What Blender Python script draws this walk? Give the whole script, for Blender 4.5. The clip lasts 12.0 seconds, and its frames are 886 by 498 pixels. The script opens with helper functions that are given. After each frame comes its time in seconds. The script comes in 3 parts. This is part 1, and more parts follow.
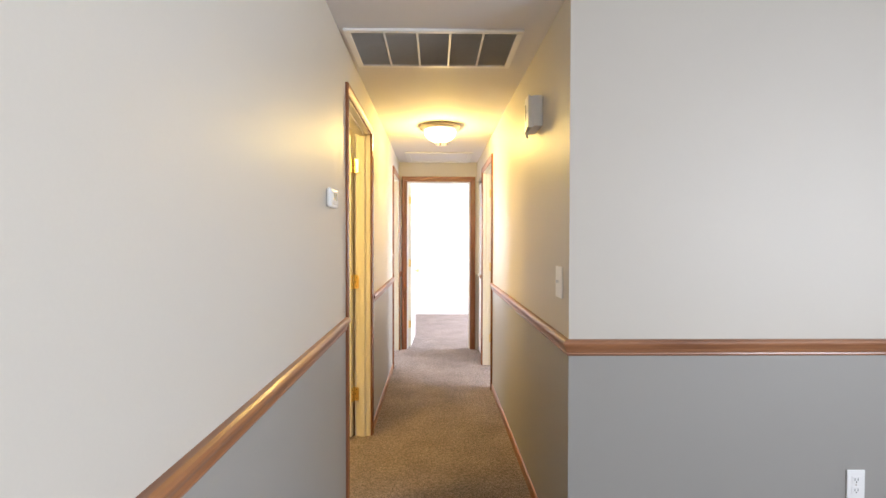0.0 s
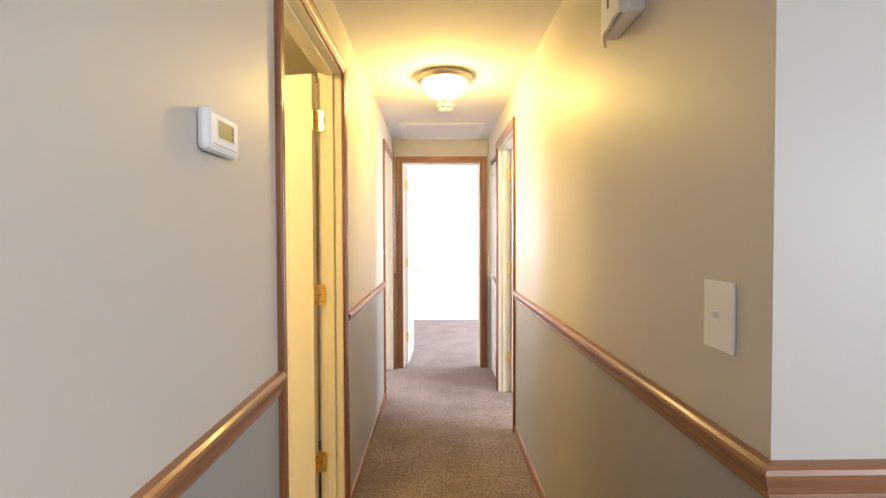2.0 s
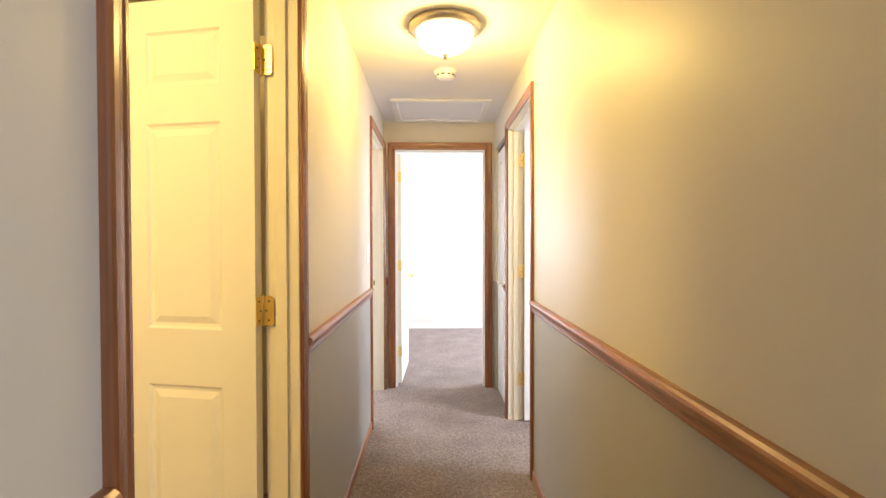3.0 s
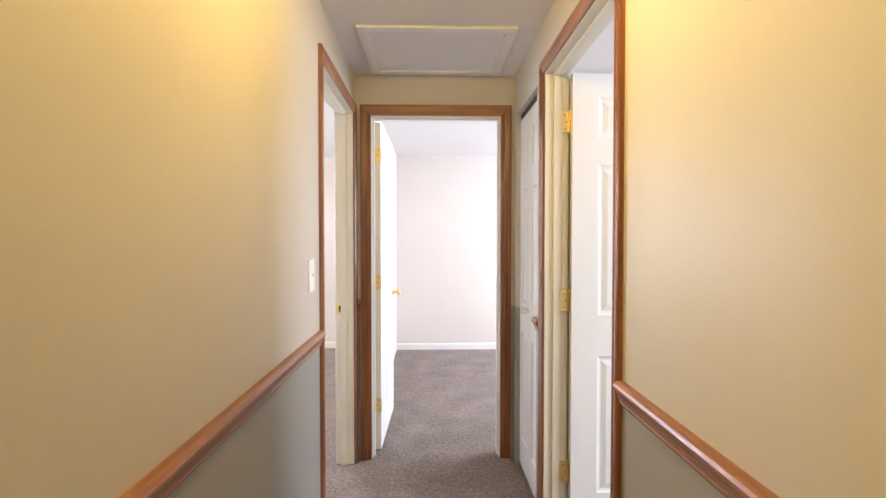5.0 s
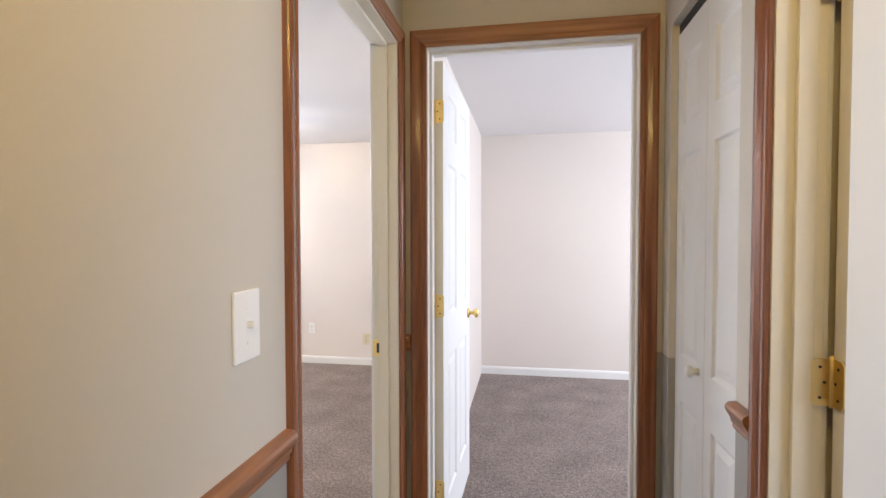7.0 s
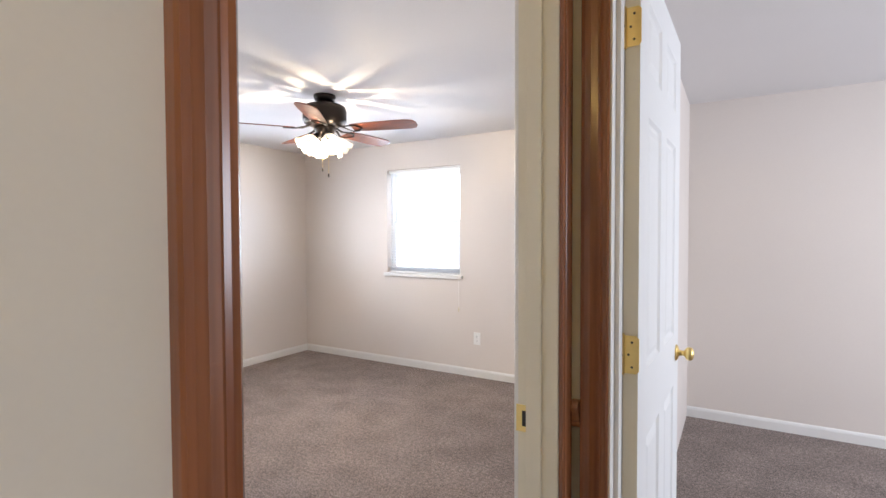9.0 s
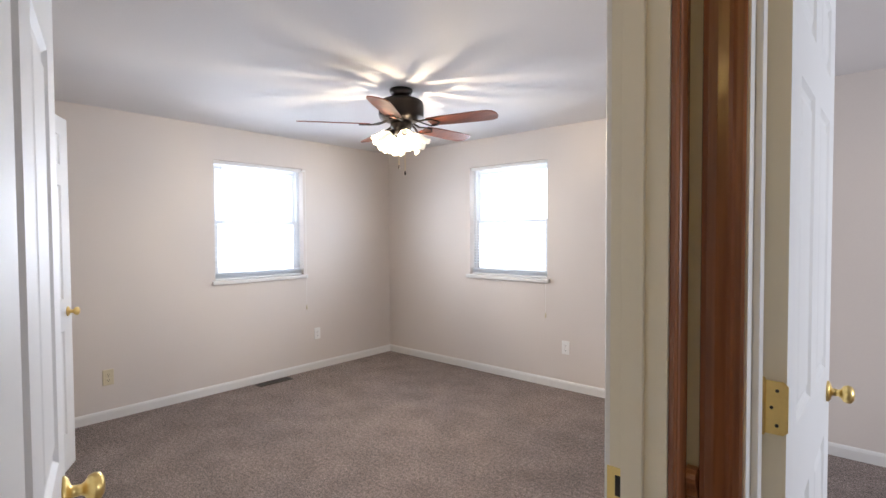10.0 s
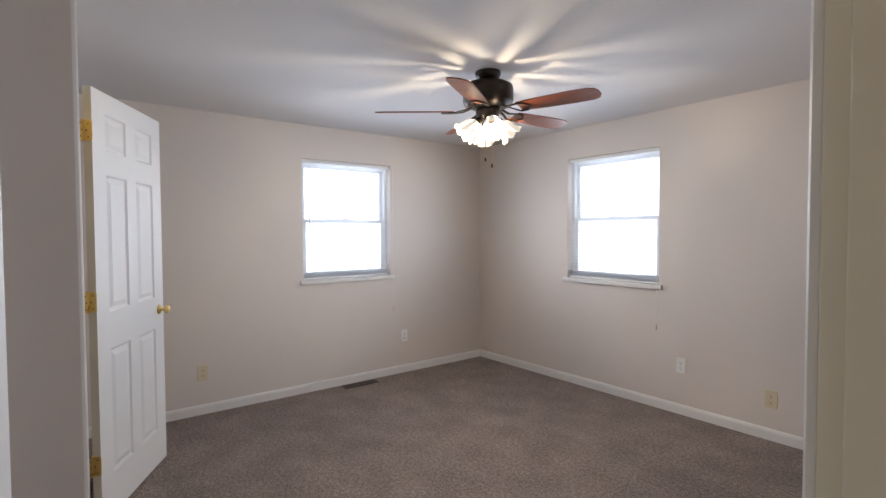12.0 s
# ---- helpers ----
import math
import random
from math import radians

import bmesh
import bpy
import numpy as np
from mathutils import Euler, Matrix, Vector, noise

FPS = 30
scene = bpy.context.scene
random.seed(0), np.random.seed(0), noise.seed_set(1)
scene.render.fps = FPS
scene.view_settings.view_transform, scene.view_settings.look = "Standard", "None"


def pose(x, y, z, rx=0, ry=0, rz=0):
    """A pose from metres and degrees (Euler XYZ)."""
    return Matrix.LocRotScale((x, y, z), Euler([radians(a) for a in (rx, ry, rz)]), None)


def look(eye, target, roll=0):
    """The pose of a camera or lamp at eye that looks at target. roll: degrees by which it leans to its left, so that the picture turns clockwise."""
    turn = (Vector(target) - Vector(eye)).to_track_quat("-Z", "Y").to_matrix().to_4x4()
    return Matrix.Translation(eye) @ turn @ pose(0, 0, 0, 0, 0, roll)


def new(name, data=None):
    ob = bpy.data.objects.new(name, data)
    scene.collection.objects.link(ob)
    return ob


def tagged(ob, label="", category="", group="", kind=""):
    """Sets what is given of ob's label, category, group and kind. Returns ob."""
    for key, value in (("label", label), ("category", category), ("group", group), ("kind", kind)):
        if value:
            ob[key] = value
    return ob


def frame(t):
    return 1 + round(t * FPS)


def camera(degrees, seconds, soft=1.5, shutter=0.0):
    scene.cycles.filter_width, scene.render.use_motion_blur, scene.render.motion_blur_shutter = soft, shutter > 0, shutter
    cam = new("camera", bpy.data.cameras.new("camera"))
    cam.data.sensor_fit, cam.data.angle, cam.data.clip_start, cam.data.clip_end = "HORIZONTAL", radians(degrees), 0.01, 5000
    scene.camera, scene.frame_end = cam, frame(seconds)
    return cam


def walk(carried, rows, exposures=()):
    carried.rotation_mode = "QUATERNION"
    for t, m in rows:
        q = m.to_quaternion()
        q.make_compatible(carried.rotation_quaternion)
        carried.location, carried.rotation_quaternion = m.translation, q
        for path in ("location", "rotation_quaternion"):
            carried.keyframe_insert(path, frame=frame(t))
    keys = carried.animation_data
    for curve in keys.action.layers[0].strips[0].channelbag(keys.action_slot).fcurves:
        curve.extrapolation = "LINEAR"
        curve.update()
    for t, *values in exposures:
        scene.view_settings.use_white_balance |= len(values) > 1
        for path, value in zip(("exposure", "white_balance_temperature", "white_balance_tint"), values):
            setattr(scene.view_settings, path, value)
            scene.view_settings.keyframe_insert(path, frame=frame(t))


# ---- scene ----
cam = camera(84.1, 12.0)
PATH = [
    (0, (0.271, -0.14, 1.331), (0.304, 1.86, 1.297), 0.1),
    (0.5, (0.266, 0.044, 1.332), (0.303, 2.043, 1.289), 0.0),
    (1, (0.253, 0.311, 1.326), (0.29, 2.31, 1.275), 0.1),
    (1.5, (0.245, 0.631, 1.311), (0.279, 2.63, 1.262), -0.1),
    (2, (0.254, 0.962, 1.31), (0.285, 2.961, 1.262), -0.2),
    (2.5, (0.255, 1.303, 1.303), (0.289, 3.302, 1.257), -0.3),
    (3, (0.257, 1.635, 1.27), (0.296, 3.634, 1.236), -0.1),
    (3.2, (0.264, 1.774, 1.266), (0.303, 3.773, 1.236), -0.0),
    (4.8, (0.257, 2.805, 1.321), (0.324, 4.803, 1.273), -0.2),
    (5, (0.282, 2.936, 1.329), (0.333, 4.934, 1.282), -0.0),
    (5.5, (0.312, 3.247, 1.326), (0.346, 5.247, 1.277), -0.3),
    (6, (0.333, 3.523, 1.322), (0.266, 5.521, 1.276), -0.2),
    (6.5, (0.324, 3.791, 1.338), (0.136, 5.781, 1.282), -0.2),
    (7, (0.303, 4.019, 1.339), (-0.029, 5.99, 1.282), -0.1),
    (7.2, (0.309, 4.092, 1.342), (-0.096, 6.05, 1.28), -0.2),
    (8.8, (0.188, 4.663, 1.339), (-0.764, 6.421, 1.284), -0.2),
    (9, (0.171, 4.724, 1.341), (-0.849, 6.444, 1.285), -0.2),
    (9.5, (0.131, 4.843, 1.363), (-1.048, 6.457, 1.298), -0.5),
    (10, (0.08, 4.962, 1.352), (-1.234, 6.468, 1.293), -0.3),
    (10.5, (0.03, 5.065, 1.367), (-1.395, 6.466, 1.301), -0.3),
    (11, (-0.009, 5.15, 1.363), (-1.518, 6.461, 1.302), -0.3),
    (11.5, (-0.049, 5.199, 1.362), (-1.599, 6.462, 1.3), -0.4),
    (12, (-0.112, 5.235, 1.359), (-1.695, 6.455, 1.295), -0.3),
]
walk(cam, [(t, look(eye, target, roll)) for t, eye, target, roll in PATH],
     exposures=[(0.0, 0.48), (2.5, 0.38), (4.0, 0.05), (5.5, -0.4), (7.0, -0.68), (9.0, -1.05), (10.5, -1.57), (12.0, -1.93)])

# ---- world and light ----
world = bpy.data.worlds.new("world")
scene.world = world
world.use_nodes = True
wn = world.node_tree.nodes
sky = wn.new("ShaderNodeTexSky")
sky.sky_type = "NISHITA"
sky.sun_disc = False
sky.sun_elevation = radians(38)
sky.sun_rotation = radians(150)
wn["Background"].inputs["Strength"].default_value = 0.15
world.node_tree.links.new(sky.outputs["Color"], wn["Background"].inputs["Color"])

sun = new("sun", bpy.data.lights.new("sun", "SUN"))
sun.data.energy, sun.data.angle, sun.data.color = 1.2, radians(12), (1.0, 0.96, 0.9)
sun.matrix_world = look((0, 0, 20), (4, 7, 0))


def window_light(name, eye, target, w, h, power, colour=(0.785, 0.857, 1.0)):
    d = bpy.data.lights.new(name, "AREA")
    d.shape, d.size, d.size_y, d.energy, d.color = "RECTANGLE", w, h, power, colour
    ob = new(name, d)
    ob.matrix_world = look(eye, target)
    return ob


window_light("sky_light_west", (-4.31, 7.27, 1.48), (-3, 7.27, 1.62), 1.1, 1.3, 320)
window_light("sky_light_north", (-2.517, 9.025, 1.48), (-2.517, 7.5, 1.62), 1.1, 1.3, 320)
window_light("sky_light_end_room", (3.55, 7.3, 1.5), (1, 7.3, 1.2), 1.3, 1.1, 200)
window_light("sky_light_side_room", (3.55, 3.55, 1.5), (0.8, 4.3, 1.3), 1.2, 1.1, 120)
window_light("sky_light_living", (3.98, -1.4, 1.45), (0.0, -1.2, 1.3), 2.2, 1.2, 138)


def bulb_light(name, at, power, radius, colour):
    d = bpy.data.lights.new(name, "POINT")
    d.energy, d.shadow_soft_size, d.color = power, radius, colour
    ob = new(name, d)
    ob.location = at
    return ob


WARM = (1.0, 0.672, 0.195)
LAMP = (0.313, 3.96)
bulb_light("hall_bulb", (LAMP[0], LAMP[1], 2.165), 29, 0.06, WARM)
bulb_light("store_room_bulb", (-1.0, 2.05, 2.15), 50, 0.14, WARM)
bulb_light("closet_bulb", (-2.5, 4.95, 2.1), 4, 0.05, WARM)
FAN = (-2.215, 7.19)
FAN_TURN = 16.0


# ---- materials ----
def material(name, colour, rough=0.6, metal=0.0, vary=0.08, scale=3.0, fine=60.0, bump=0.15, depth=0.002, dark=None):
    m = bpy.data.materials.new(name)
    m.use_nodes = True
    n, l = m.node_tree.nodes, m.node_tree.links
    b = n["Principled BSDF"]
    b.inputs["Metallic"].default_value = metal
    geo = n.new("ShaderNodeNewGeometry")
    big, small = n.new("ShaderNodeTexNoise"), n.new("ShaderNodeTexNoise")
    big.inputs["Scale"].default_value, big.inputs["Detail"].default_value = scale, 4
    small.inputs["Scale"].default_value, small.inputs["Detail"].default_value = fine, 3
    for t in (big, small):
        l.new(geo.outputs["Position"], t.inputs["Vector"])
    mix = n.new("ShaderNodeMix")
    mix.data_type = "RGBA"
    low = dark or [c * (1 - 2 * vary) for c in colour]
    mix.inputs["A"].default_value = (*low, 1)
    mix.inputs["B"].default_value = (*colour, 1)
    add = n.new("ShaderNodeMath")
    add.operation = "MULTIPLY_ADD"
    l.new(big.outputs["Fac"], add.inputs[0])
    add.inputs[1].default_value = 1.0
    sub = n.new("ShaderNodeMath")
    sub.operation = "MULTIPLY"
    l.new(small.outputs["Fac"], sub.inputs[0])
    sub.inputs[1].default_value = 0.5
    l.new(sub.outputs[0], add.inputs[2])
    l.new(add.outputs[0], mix.inputs["Factor"])
    l.new(mix.outputs["Result"], b.inputs["Base Color"])
    r = n.new("ShaderNodeMapRange")
    r.inputs["To Min"].default_value, r.inputs["To Max"].default_value = max(0.02, rough - 0.07), min(1, rough + 0.07)
    l.new(big.outputs["Fac"], r.inputs["Value"])
    l.new(r.outputs["Result"], b.inputs["Roughness"])
    if bump:
        bp = n.new("ShaderNodeBump")
        bp.inputs["Strength"].default_value, bp.inputs["Distance"].default_value = bump, depth
        l.new(small.outputs["Fac"], bp.inputs["Height"])
        l.new(bp.outputs["Normal"], b.inputs["Normal"])
    return m


def two_tone(name, upper, lower, split):
    """Wall paint of two colours that meet behind the chair rail."""
    m = material(name, upper, 0.5, vary=0.03, scale=1.3, fine=180, bump=0.12, depth=0.001)
    n, l = m.node_tree.nodes, m.node_tree.links
    b = n["Principled BSDF"]
    top = b.inputs["Base Color"].links[0].from_socket
    geo, sep, cut, mix = n.new("ShaderNodeNewGeometry"), n.new("ShaderNodeSeparateXYZ"), n.new("ShaderNodeMath"), n.new("ShaderNodeMix")
    cut.operation = "GREATER_THAN"
    cut.inputs[1].default_value = split
    mix.data_type = "RGBA"
    mix.inputs["A"].default_value = (*lower, 1)
    l.new(geo.outputs["Position"], sep.inputs[0])
    l.new(sep.outputs["Z"], cut.inputs[0])
    l.new(cut.outputs[0], mix.inputs["Factor"])
    l.new(top, mix.inputs["B"])
    l.new(mix.outputs["Result"], b.inputs["Base Color"])
    return m


def wood(name, light, dark, rough, along):
    """Stained wood with its grain along an axis (0, 1 or 2)."""
    m = bpy.data.materials.new(name)
    m.use_nodes = True
    n, l = m.node_tree.nodes, m.node_tree.links
    b = n["Principled BSDF"]
    geo, mp = n.new("ShaderNodeNewGeometry"), n.new("ShaderNodeMapping")
    s = [55.0, 55.0, 55.0]
    s[along] = 2.2
    mp.inputs["Scale"].default_value = s
    l.new(geo.outputs["Position"], mp.inputs["Vector"])
    grain, broad = n.new("ShaderNodeTexNoise"), n.new("ShaderNodeTexNoise")
    grain.inputs["Scale"].default_value, grain.inputs["Detail"].default_value = 1.0, 6
    broad.inputs["Scale"].default_value = 2.0
    l.new(mp.outputs[0], grain.inputs["Vector"])
    l.new(geo.outputs["Position"], broad.inputs["Vector"])
    ramp = n.new("ShaderNodeValToRGB")
    ramp.color_ramp.elements[0].position, ramp.color_ramp.elements[0].color = 0.33, (*dark, 1)
    ramp.color_ramp.elements[1].position, ramp.color_ramp.elements[1].color = 0.66, (*light, 1)
    mixf = n.new("ShaderNodeMix")
    mixf.inputs["Factor"].default_value = 0.3
    l.new(grain.outputs["Fac"], mixf.inputs["A"])
    l.new(broad.outputs["Fac"], mixf.inputs["B"])
    l.new(mixf.outputs["Result"], ramp.inputs["Fac"])
    l.new(ramp.outputs["Color"], b.inputs["Base Color"])
    b.inputs["Roughness"].default_value = rough
    b.inputs["Coat Weight"].default_value, b.inputs["Coat Roughness"].default_value = 0.35, 0.15
    bp = n.new("ShaderNodeBump")
    bp.inputs["Strength"].default_value, bp.inputs["Distance"].default_value = 0.15, 0.001
    l.new(grain.outputs["Fac"], bp.inputs["Height"])
    l.new(bp.outputs["Normal"], b.inputs["Normal"])
    return m


def carpet_material():
    """Cut pile: speckled tufts, soft trodden patches, deep fine relief."""
    m = material("carpet_pile", (0.32, 0.249, 0.22), 0.95, vary=0.2, scale=3.2, fine=210, bump=1.0, depth=0.015, dark=(0.19, 0.147, 0.13))
    n, l = m.node_tree.nodes, m.node_tree.links
    b = n["Principled BSDF"]
    b.inputs["Sheen Weight"].default_value = 0.2
    b.inputs["Specular IOR Level"].default_value = 0.1
    geo = n.new("ShaderNodeNewGeometry")
    top = b.inputs["Base Color"].links[0].from_socket
    for scale, detail, lo, hi, dark, light in ((140, 3, 0.38, 0.62, 0.45, 1.56), (48, 4, 0.36, 0.64, 0.74, 1.27), (4.0, 5, 0.36, 0.64, 0.86, 1.12)):
        t, r, mix = n.new("ShaderNodeTexNoise"), n.new("ShaderNodeMapRange"), n.new("ShaderNodeMix")
        t.inputs["Scale"].default_value, t.inputs["Detail"].default_value = scale, detail
        l.new(geo.outputs["Position"], t.inputs["Vector"])
        r.inputs["From Min"].default_value, r.inputs["From Max"].default_value = lo, hi
        r.inputs["To Min"].default_value, r.inputs["To Max"].default_value = dark, light
        l.new(t.outputs["Fac"], r.inputs["Value"])
        mix.data_type, mix.blend_type = "RGBA", "MULTIPLY"
        mix.inputs["Factor"].default_value = 1.0
        l.new(top, mix.inputs["A"])
        l.new(r.outputs["Result"], mix.inputs["B"])
        top = mix.outputs["Result"]
    l.new(top, b.inputs["Base Color"])
    return m


def glow(name, colour, strength):
    m = bpy.data.materials.new(name)
    m.use_nodes = True
    b = m.node_tree.nodes["Principled BSDF"]
    b.inputs["Base Color"].default_value = (0.6, 0.58, 0.54, 1)
    b.inputs["Emission Color"].default_value = (*colour, 1)
    b.inputs["Emission Strength"].default_value = strength
    b.inputs["Roughness"].default_value = 0.3
    return m


HALL = two_tone("hall_paint", (0.61, 0.572, 0.5), (0.335, 0.323, 0.295), 0.92)
ROOM = material("room_paint", (0.738, 0.676, 0.625), 0.55, vary=0.05, scale=1.1, fine=160, bump=0.12, depth=0.001)
CEIL = material("ceiling_paint", (0.77, 0.755, 0.755), 0.8, vary=0.03, scale=1.5, fine=120, bump=0.3, depth=0.002)
CARPET = carpet_material()
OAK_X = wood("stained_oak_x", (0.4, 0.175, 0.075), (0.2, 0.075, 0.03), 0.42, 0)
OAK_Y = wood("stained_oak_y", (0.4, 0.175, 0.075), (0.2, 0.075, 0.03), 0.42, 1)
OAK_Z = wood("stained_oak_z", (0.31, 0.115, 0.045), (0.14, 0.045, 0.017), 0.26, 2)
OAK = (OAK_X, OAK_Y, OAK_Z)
JAMB = material("cream_jamb_paint", (0.8, 0.755, 0.63), 0.4, vary=0.03, scale=4, fine=90, bump=0.1, depth=0.001)
DOOR = material("white_door_paint", (0.79, 0.79, 0.78), 0.55, vary=0.02, scale=5, fine=140, bump=0.1, depth=0.0006)
TRIM = material("white_trim_paint", (0.8, 0.79, 0.77), 0.4, vary=0.03, scale=5, fine=90, bump=0.08, depth=0.0006)
BRASS = material("polished_brass", (0.9, 0.68, 0.27), 0.3, 1.0, vary=0.1, scale=14, fine=200, bump=0.05, depth=0.0004)
DARK_METAL = material("dark_bronze", (0.035, 0.027, 0.022), 0.38, 0.7, vary=0.15, scale=20, fine=150, bump=0.05, depth=0.0005)
NICKEL = material("brushed_nickel", (0.55, 0.5, 0.43), 0.35, 0.9, vary=0.08, scale=12, fine=180, bump=0.05, depth=0.0004)
PLASTIC = material("white_plastic", (0.88, 0.875, 0.855), 0.35, vary=0.02, scale=10, fine=200, bump=0.03, depth=0.0003)
IVORY = material("ivory_plastic", (0.68, 0.6, 0.42), 0.38, vary=0.03, scale=10, fine=200, bump=0.03, depth=0.0003)
SLOT = material("dark_slot", (0.03, 0.028, 0.026), 0.6, vary=0.1, bump=0)
LCD = material("olive_display", (0.3, 0.27, 0.12), 0.2, vary=0.05, bump=0)
FILTER = material("grey_return_grille", (0.62, 0.59, 0.54), 0.7, vary=0.1, scale=6, fine=90, bump=0.3, depth=0.002)
VINYL = material("white_vinyl", (0.82, 0.83, 0.84), 0.35, vary=0.02, scale=6, fine=100, bump=0.03, depth=0.0003)
BLADE = wood("cherry_blade", (0.3, 0.075, 0.03), (0.13, 0.028, 0.012), 0.3, 0)
REGISTER = material("brown_register", (0.06, 0.045, 0.035), 0.45, 0.5, vary=0.1, scale=10, fine=100, bump=0.05)
GROUND = material("lawn", (0.1, 0.14, 0.05), 0.9, vary=0.25, scale=0.6, fine=12, bump=0.4, depth=0.03)
OUTSIDE = material("outer_siding", (0.7, 0.68, 0.64), 0.7, vary=0.06, scale=1, fine=30, bump=0.1)
BOWL = glow("lit_frosted_bowl", (1.0, 0.78, 0.42), 5.5)
SHADE = glow("lit_frosted_shade", (1.0, 0.88, 0.7), 2.2)
RIB = bpy.data.materials.new("clear_glass_rib")
RIB.use_nodes = True
rn, rl_ = RIB.node_tree.nodes, RIB.node_tree.links
rt, rm = rn.new("ShaderNodeBsdfTransparent"), rn.new("ShaderNodeMixShader")
rb = rn["Principled BSDF"]
rb.inputs["Emission Color"].default_value, rb.inputs["Emission Strength"].default_value = (1.0, 0.88, 0.7, 1), 2.0
rm.inputs[0].default_value = 0.16
rl_.new(rt.outputs[0], rm.inputs[1])
rl_.new(rb.outputs[0], rm.inputs[2])
rl_.new(rm.outputs[0], rn["Material Output"].inputs["Surface"])
SLAT = material("thin_slat_plastic", (0.84, 0.85, 0.86), 0.4, vary=0.02, scale=10, fine=200, bump=0)
sn, sl_ = SLAT.node_tree.nodes, SLAT.node_tree.links
st, sm = sn.new("ShaderNodeBsdfTranslucent"), sn.new("ShaderNodeMixShader")
st.inputs["Color"].default_value = (0.8, 0.83, 0.86, 1)
sm.inputs[0].default_value = 0.5
sl_.new(sn["Principled BSDF"].outputs[0], sm.inputs[1])
sl_.new(st.outputs[0], sm.inputs[2])
sl_.new(sm.outputs[0], sn["Material Output"].inputs["Surface"])
GLASS = bpy.data.materials.new("window_glass")
GLASS.use_nodes = True
gb = GLASS.node_tree.nodes["Principled BSDF"]
gb.inputs["Transmission Weight"].default_value, gb.inputs["Roughness"].default_value = 1.0, 0.0
gb.inputs["IOR"].default_value = 1.45


# ---- building helpers ----
def mesh_of(name, bm, mats):
    me = bpy.data.meshes.new(name)
    bmesh.ops.recalc_face_normals(bm, faces=bm.faces)
    bm.to_mesh(me)
    bm.free()
    for m in mats if isinstance(mats, (tuple, list)) else (mats,):
        me.materials.append(m)
    return me


def part(name, bm, mats, parent=None, label="", smooth=False):
    """One mesh object, under a thing or a part where one is given; its mesh is in the parent's space."""
    me = mesh_of(name, bm, mats)
    if smooth:
        me.polygons.foreach_set("use_smooth", [True] * len(me.polygons))
    ob = new(name, me)
    ob.parent = parent
    return tagged(ob, label)


def thing(name, m, label, category, group="", kind=""):
    ob = new(name)
    ob.empty_display_size = 0.05
    ob.matrix_basis = m
    return tagged(ob, label, category, group, kind)


def box(bm, lo, hi, bevel=0.0, mat=0):
    lo, hi = [min(a, b) for a, b in zip(lo, hi)], [max(a, b) for a, b in zip(lo, hi)]
    v = [bm.verts.new((x, y, z)) for x in (lo[0], hi[0]) for y in (lo[1], hi[1]) for z in (lo[2], hi[2])]
    fs = [bm.faces.new([v[i] for i in q]) for q in ((0, 1, 3, 2), (4, 6, 7, 5), (0, 4, 5, 1), (2, 3, 7, 6), (0, 2, 6, 4), (1, 5, 7, 3))]
    for f in fs:
        f.material_index = mat
    if bevel:
        es = list({e for f in fs for e in f.edges})
        bmesh.ops.bevel(bm, geom=es, offset=bevel, segments=2, affect="EDGES", profile=0.5)
    return bm


def boxed(lo, hi, bevel=0.0):
    return box(bmesh.new(), lo, hi, bevel)


def lathe(profile, steps=24, bm=None, m=None):
    """A surface of revolution round z, through points (radius, height)."""
    bm = bm or bmesh.new()
    m = m or Matrix()
    rings = []
    for r, z in profile:
        if r < 1e-5:
            rings.append([bm.verts.new(m @ Vector((0, 0, z)))])
        else:
            rings.append([bm.verts.new(m @ Vector((r * math.cos(a), r * math.sin(a), z))) for a in [2 * math.pi * i / steps for i in range(steps)]])
    for a, b in zip(rings, rings[1:]):
        for i in range(steps):
            j = (i + 1) % steps
            q = [a[i % len(a)], a[j % len(a)], b[j % len(b)], b[i % len(b)]]
            q = list(dict.fromkeys(q))
            if len(q) > 2:
                bm.faces.new(q)
    return bm


def prism(profile, to_world, start, end):
    """A moulding: profile points (across, out) swept from start to end, each a function of across (for mitres)."""
    bm = bmesh.new()
    a = [bm.verts.new(to_world(start(p[0]), *p)) for p in profile]
    b = [bm.verts.new(to_world(end(p[0]), *p)) for p in profile]
    k = len(profile)
    for i in range(k):
        bm.faces.new((a[i], a[(i + 1) % k], b[(i + 1) % k], b[i]))
    bm.faces.new(a[::-1])
    bm.faces.new(b)
    return bm


CASING = [(0, 0), (0, 0.008), (0.004, 0.011), (0.012, 0.0115), (0.017, 0.009), (0.022, 0.012), (0.036, 0.0155), (0.048, 0.0165), (0.055, 0.015), (0.057, 0.011), (0.057, 0)]
RAIL = [(0.0, 0), (0.0, 0.006), (0.006, 0.009), (0.012, 0.008), (0.016, 0.012), (0.026, 0.014), (0.034, 0.019), (0.042, 0.024), (0.05, 0.026), (0.057, 0.023), (0.062, 0.016), (0.063, 0)]
BASE = [(0, 0), (0, 0.011), (0.055, 0.011), (0.066, 0.008), (0.073, 0.004), (0.075, 0)]

KNOB_SIZE = 0.88
CASING = [(a * 0.92, c) for a, c in CASING]


def axis_of(u):
    return max(range(3), key=lambda i: abs(u[i]))


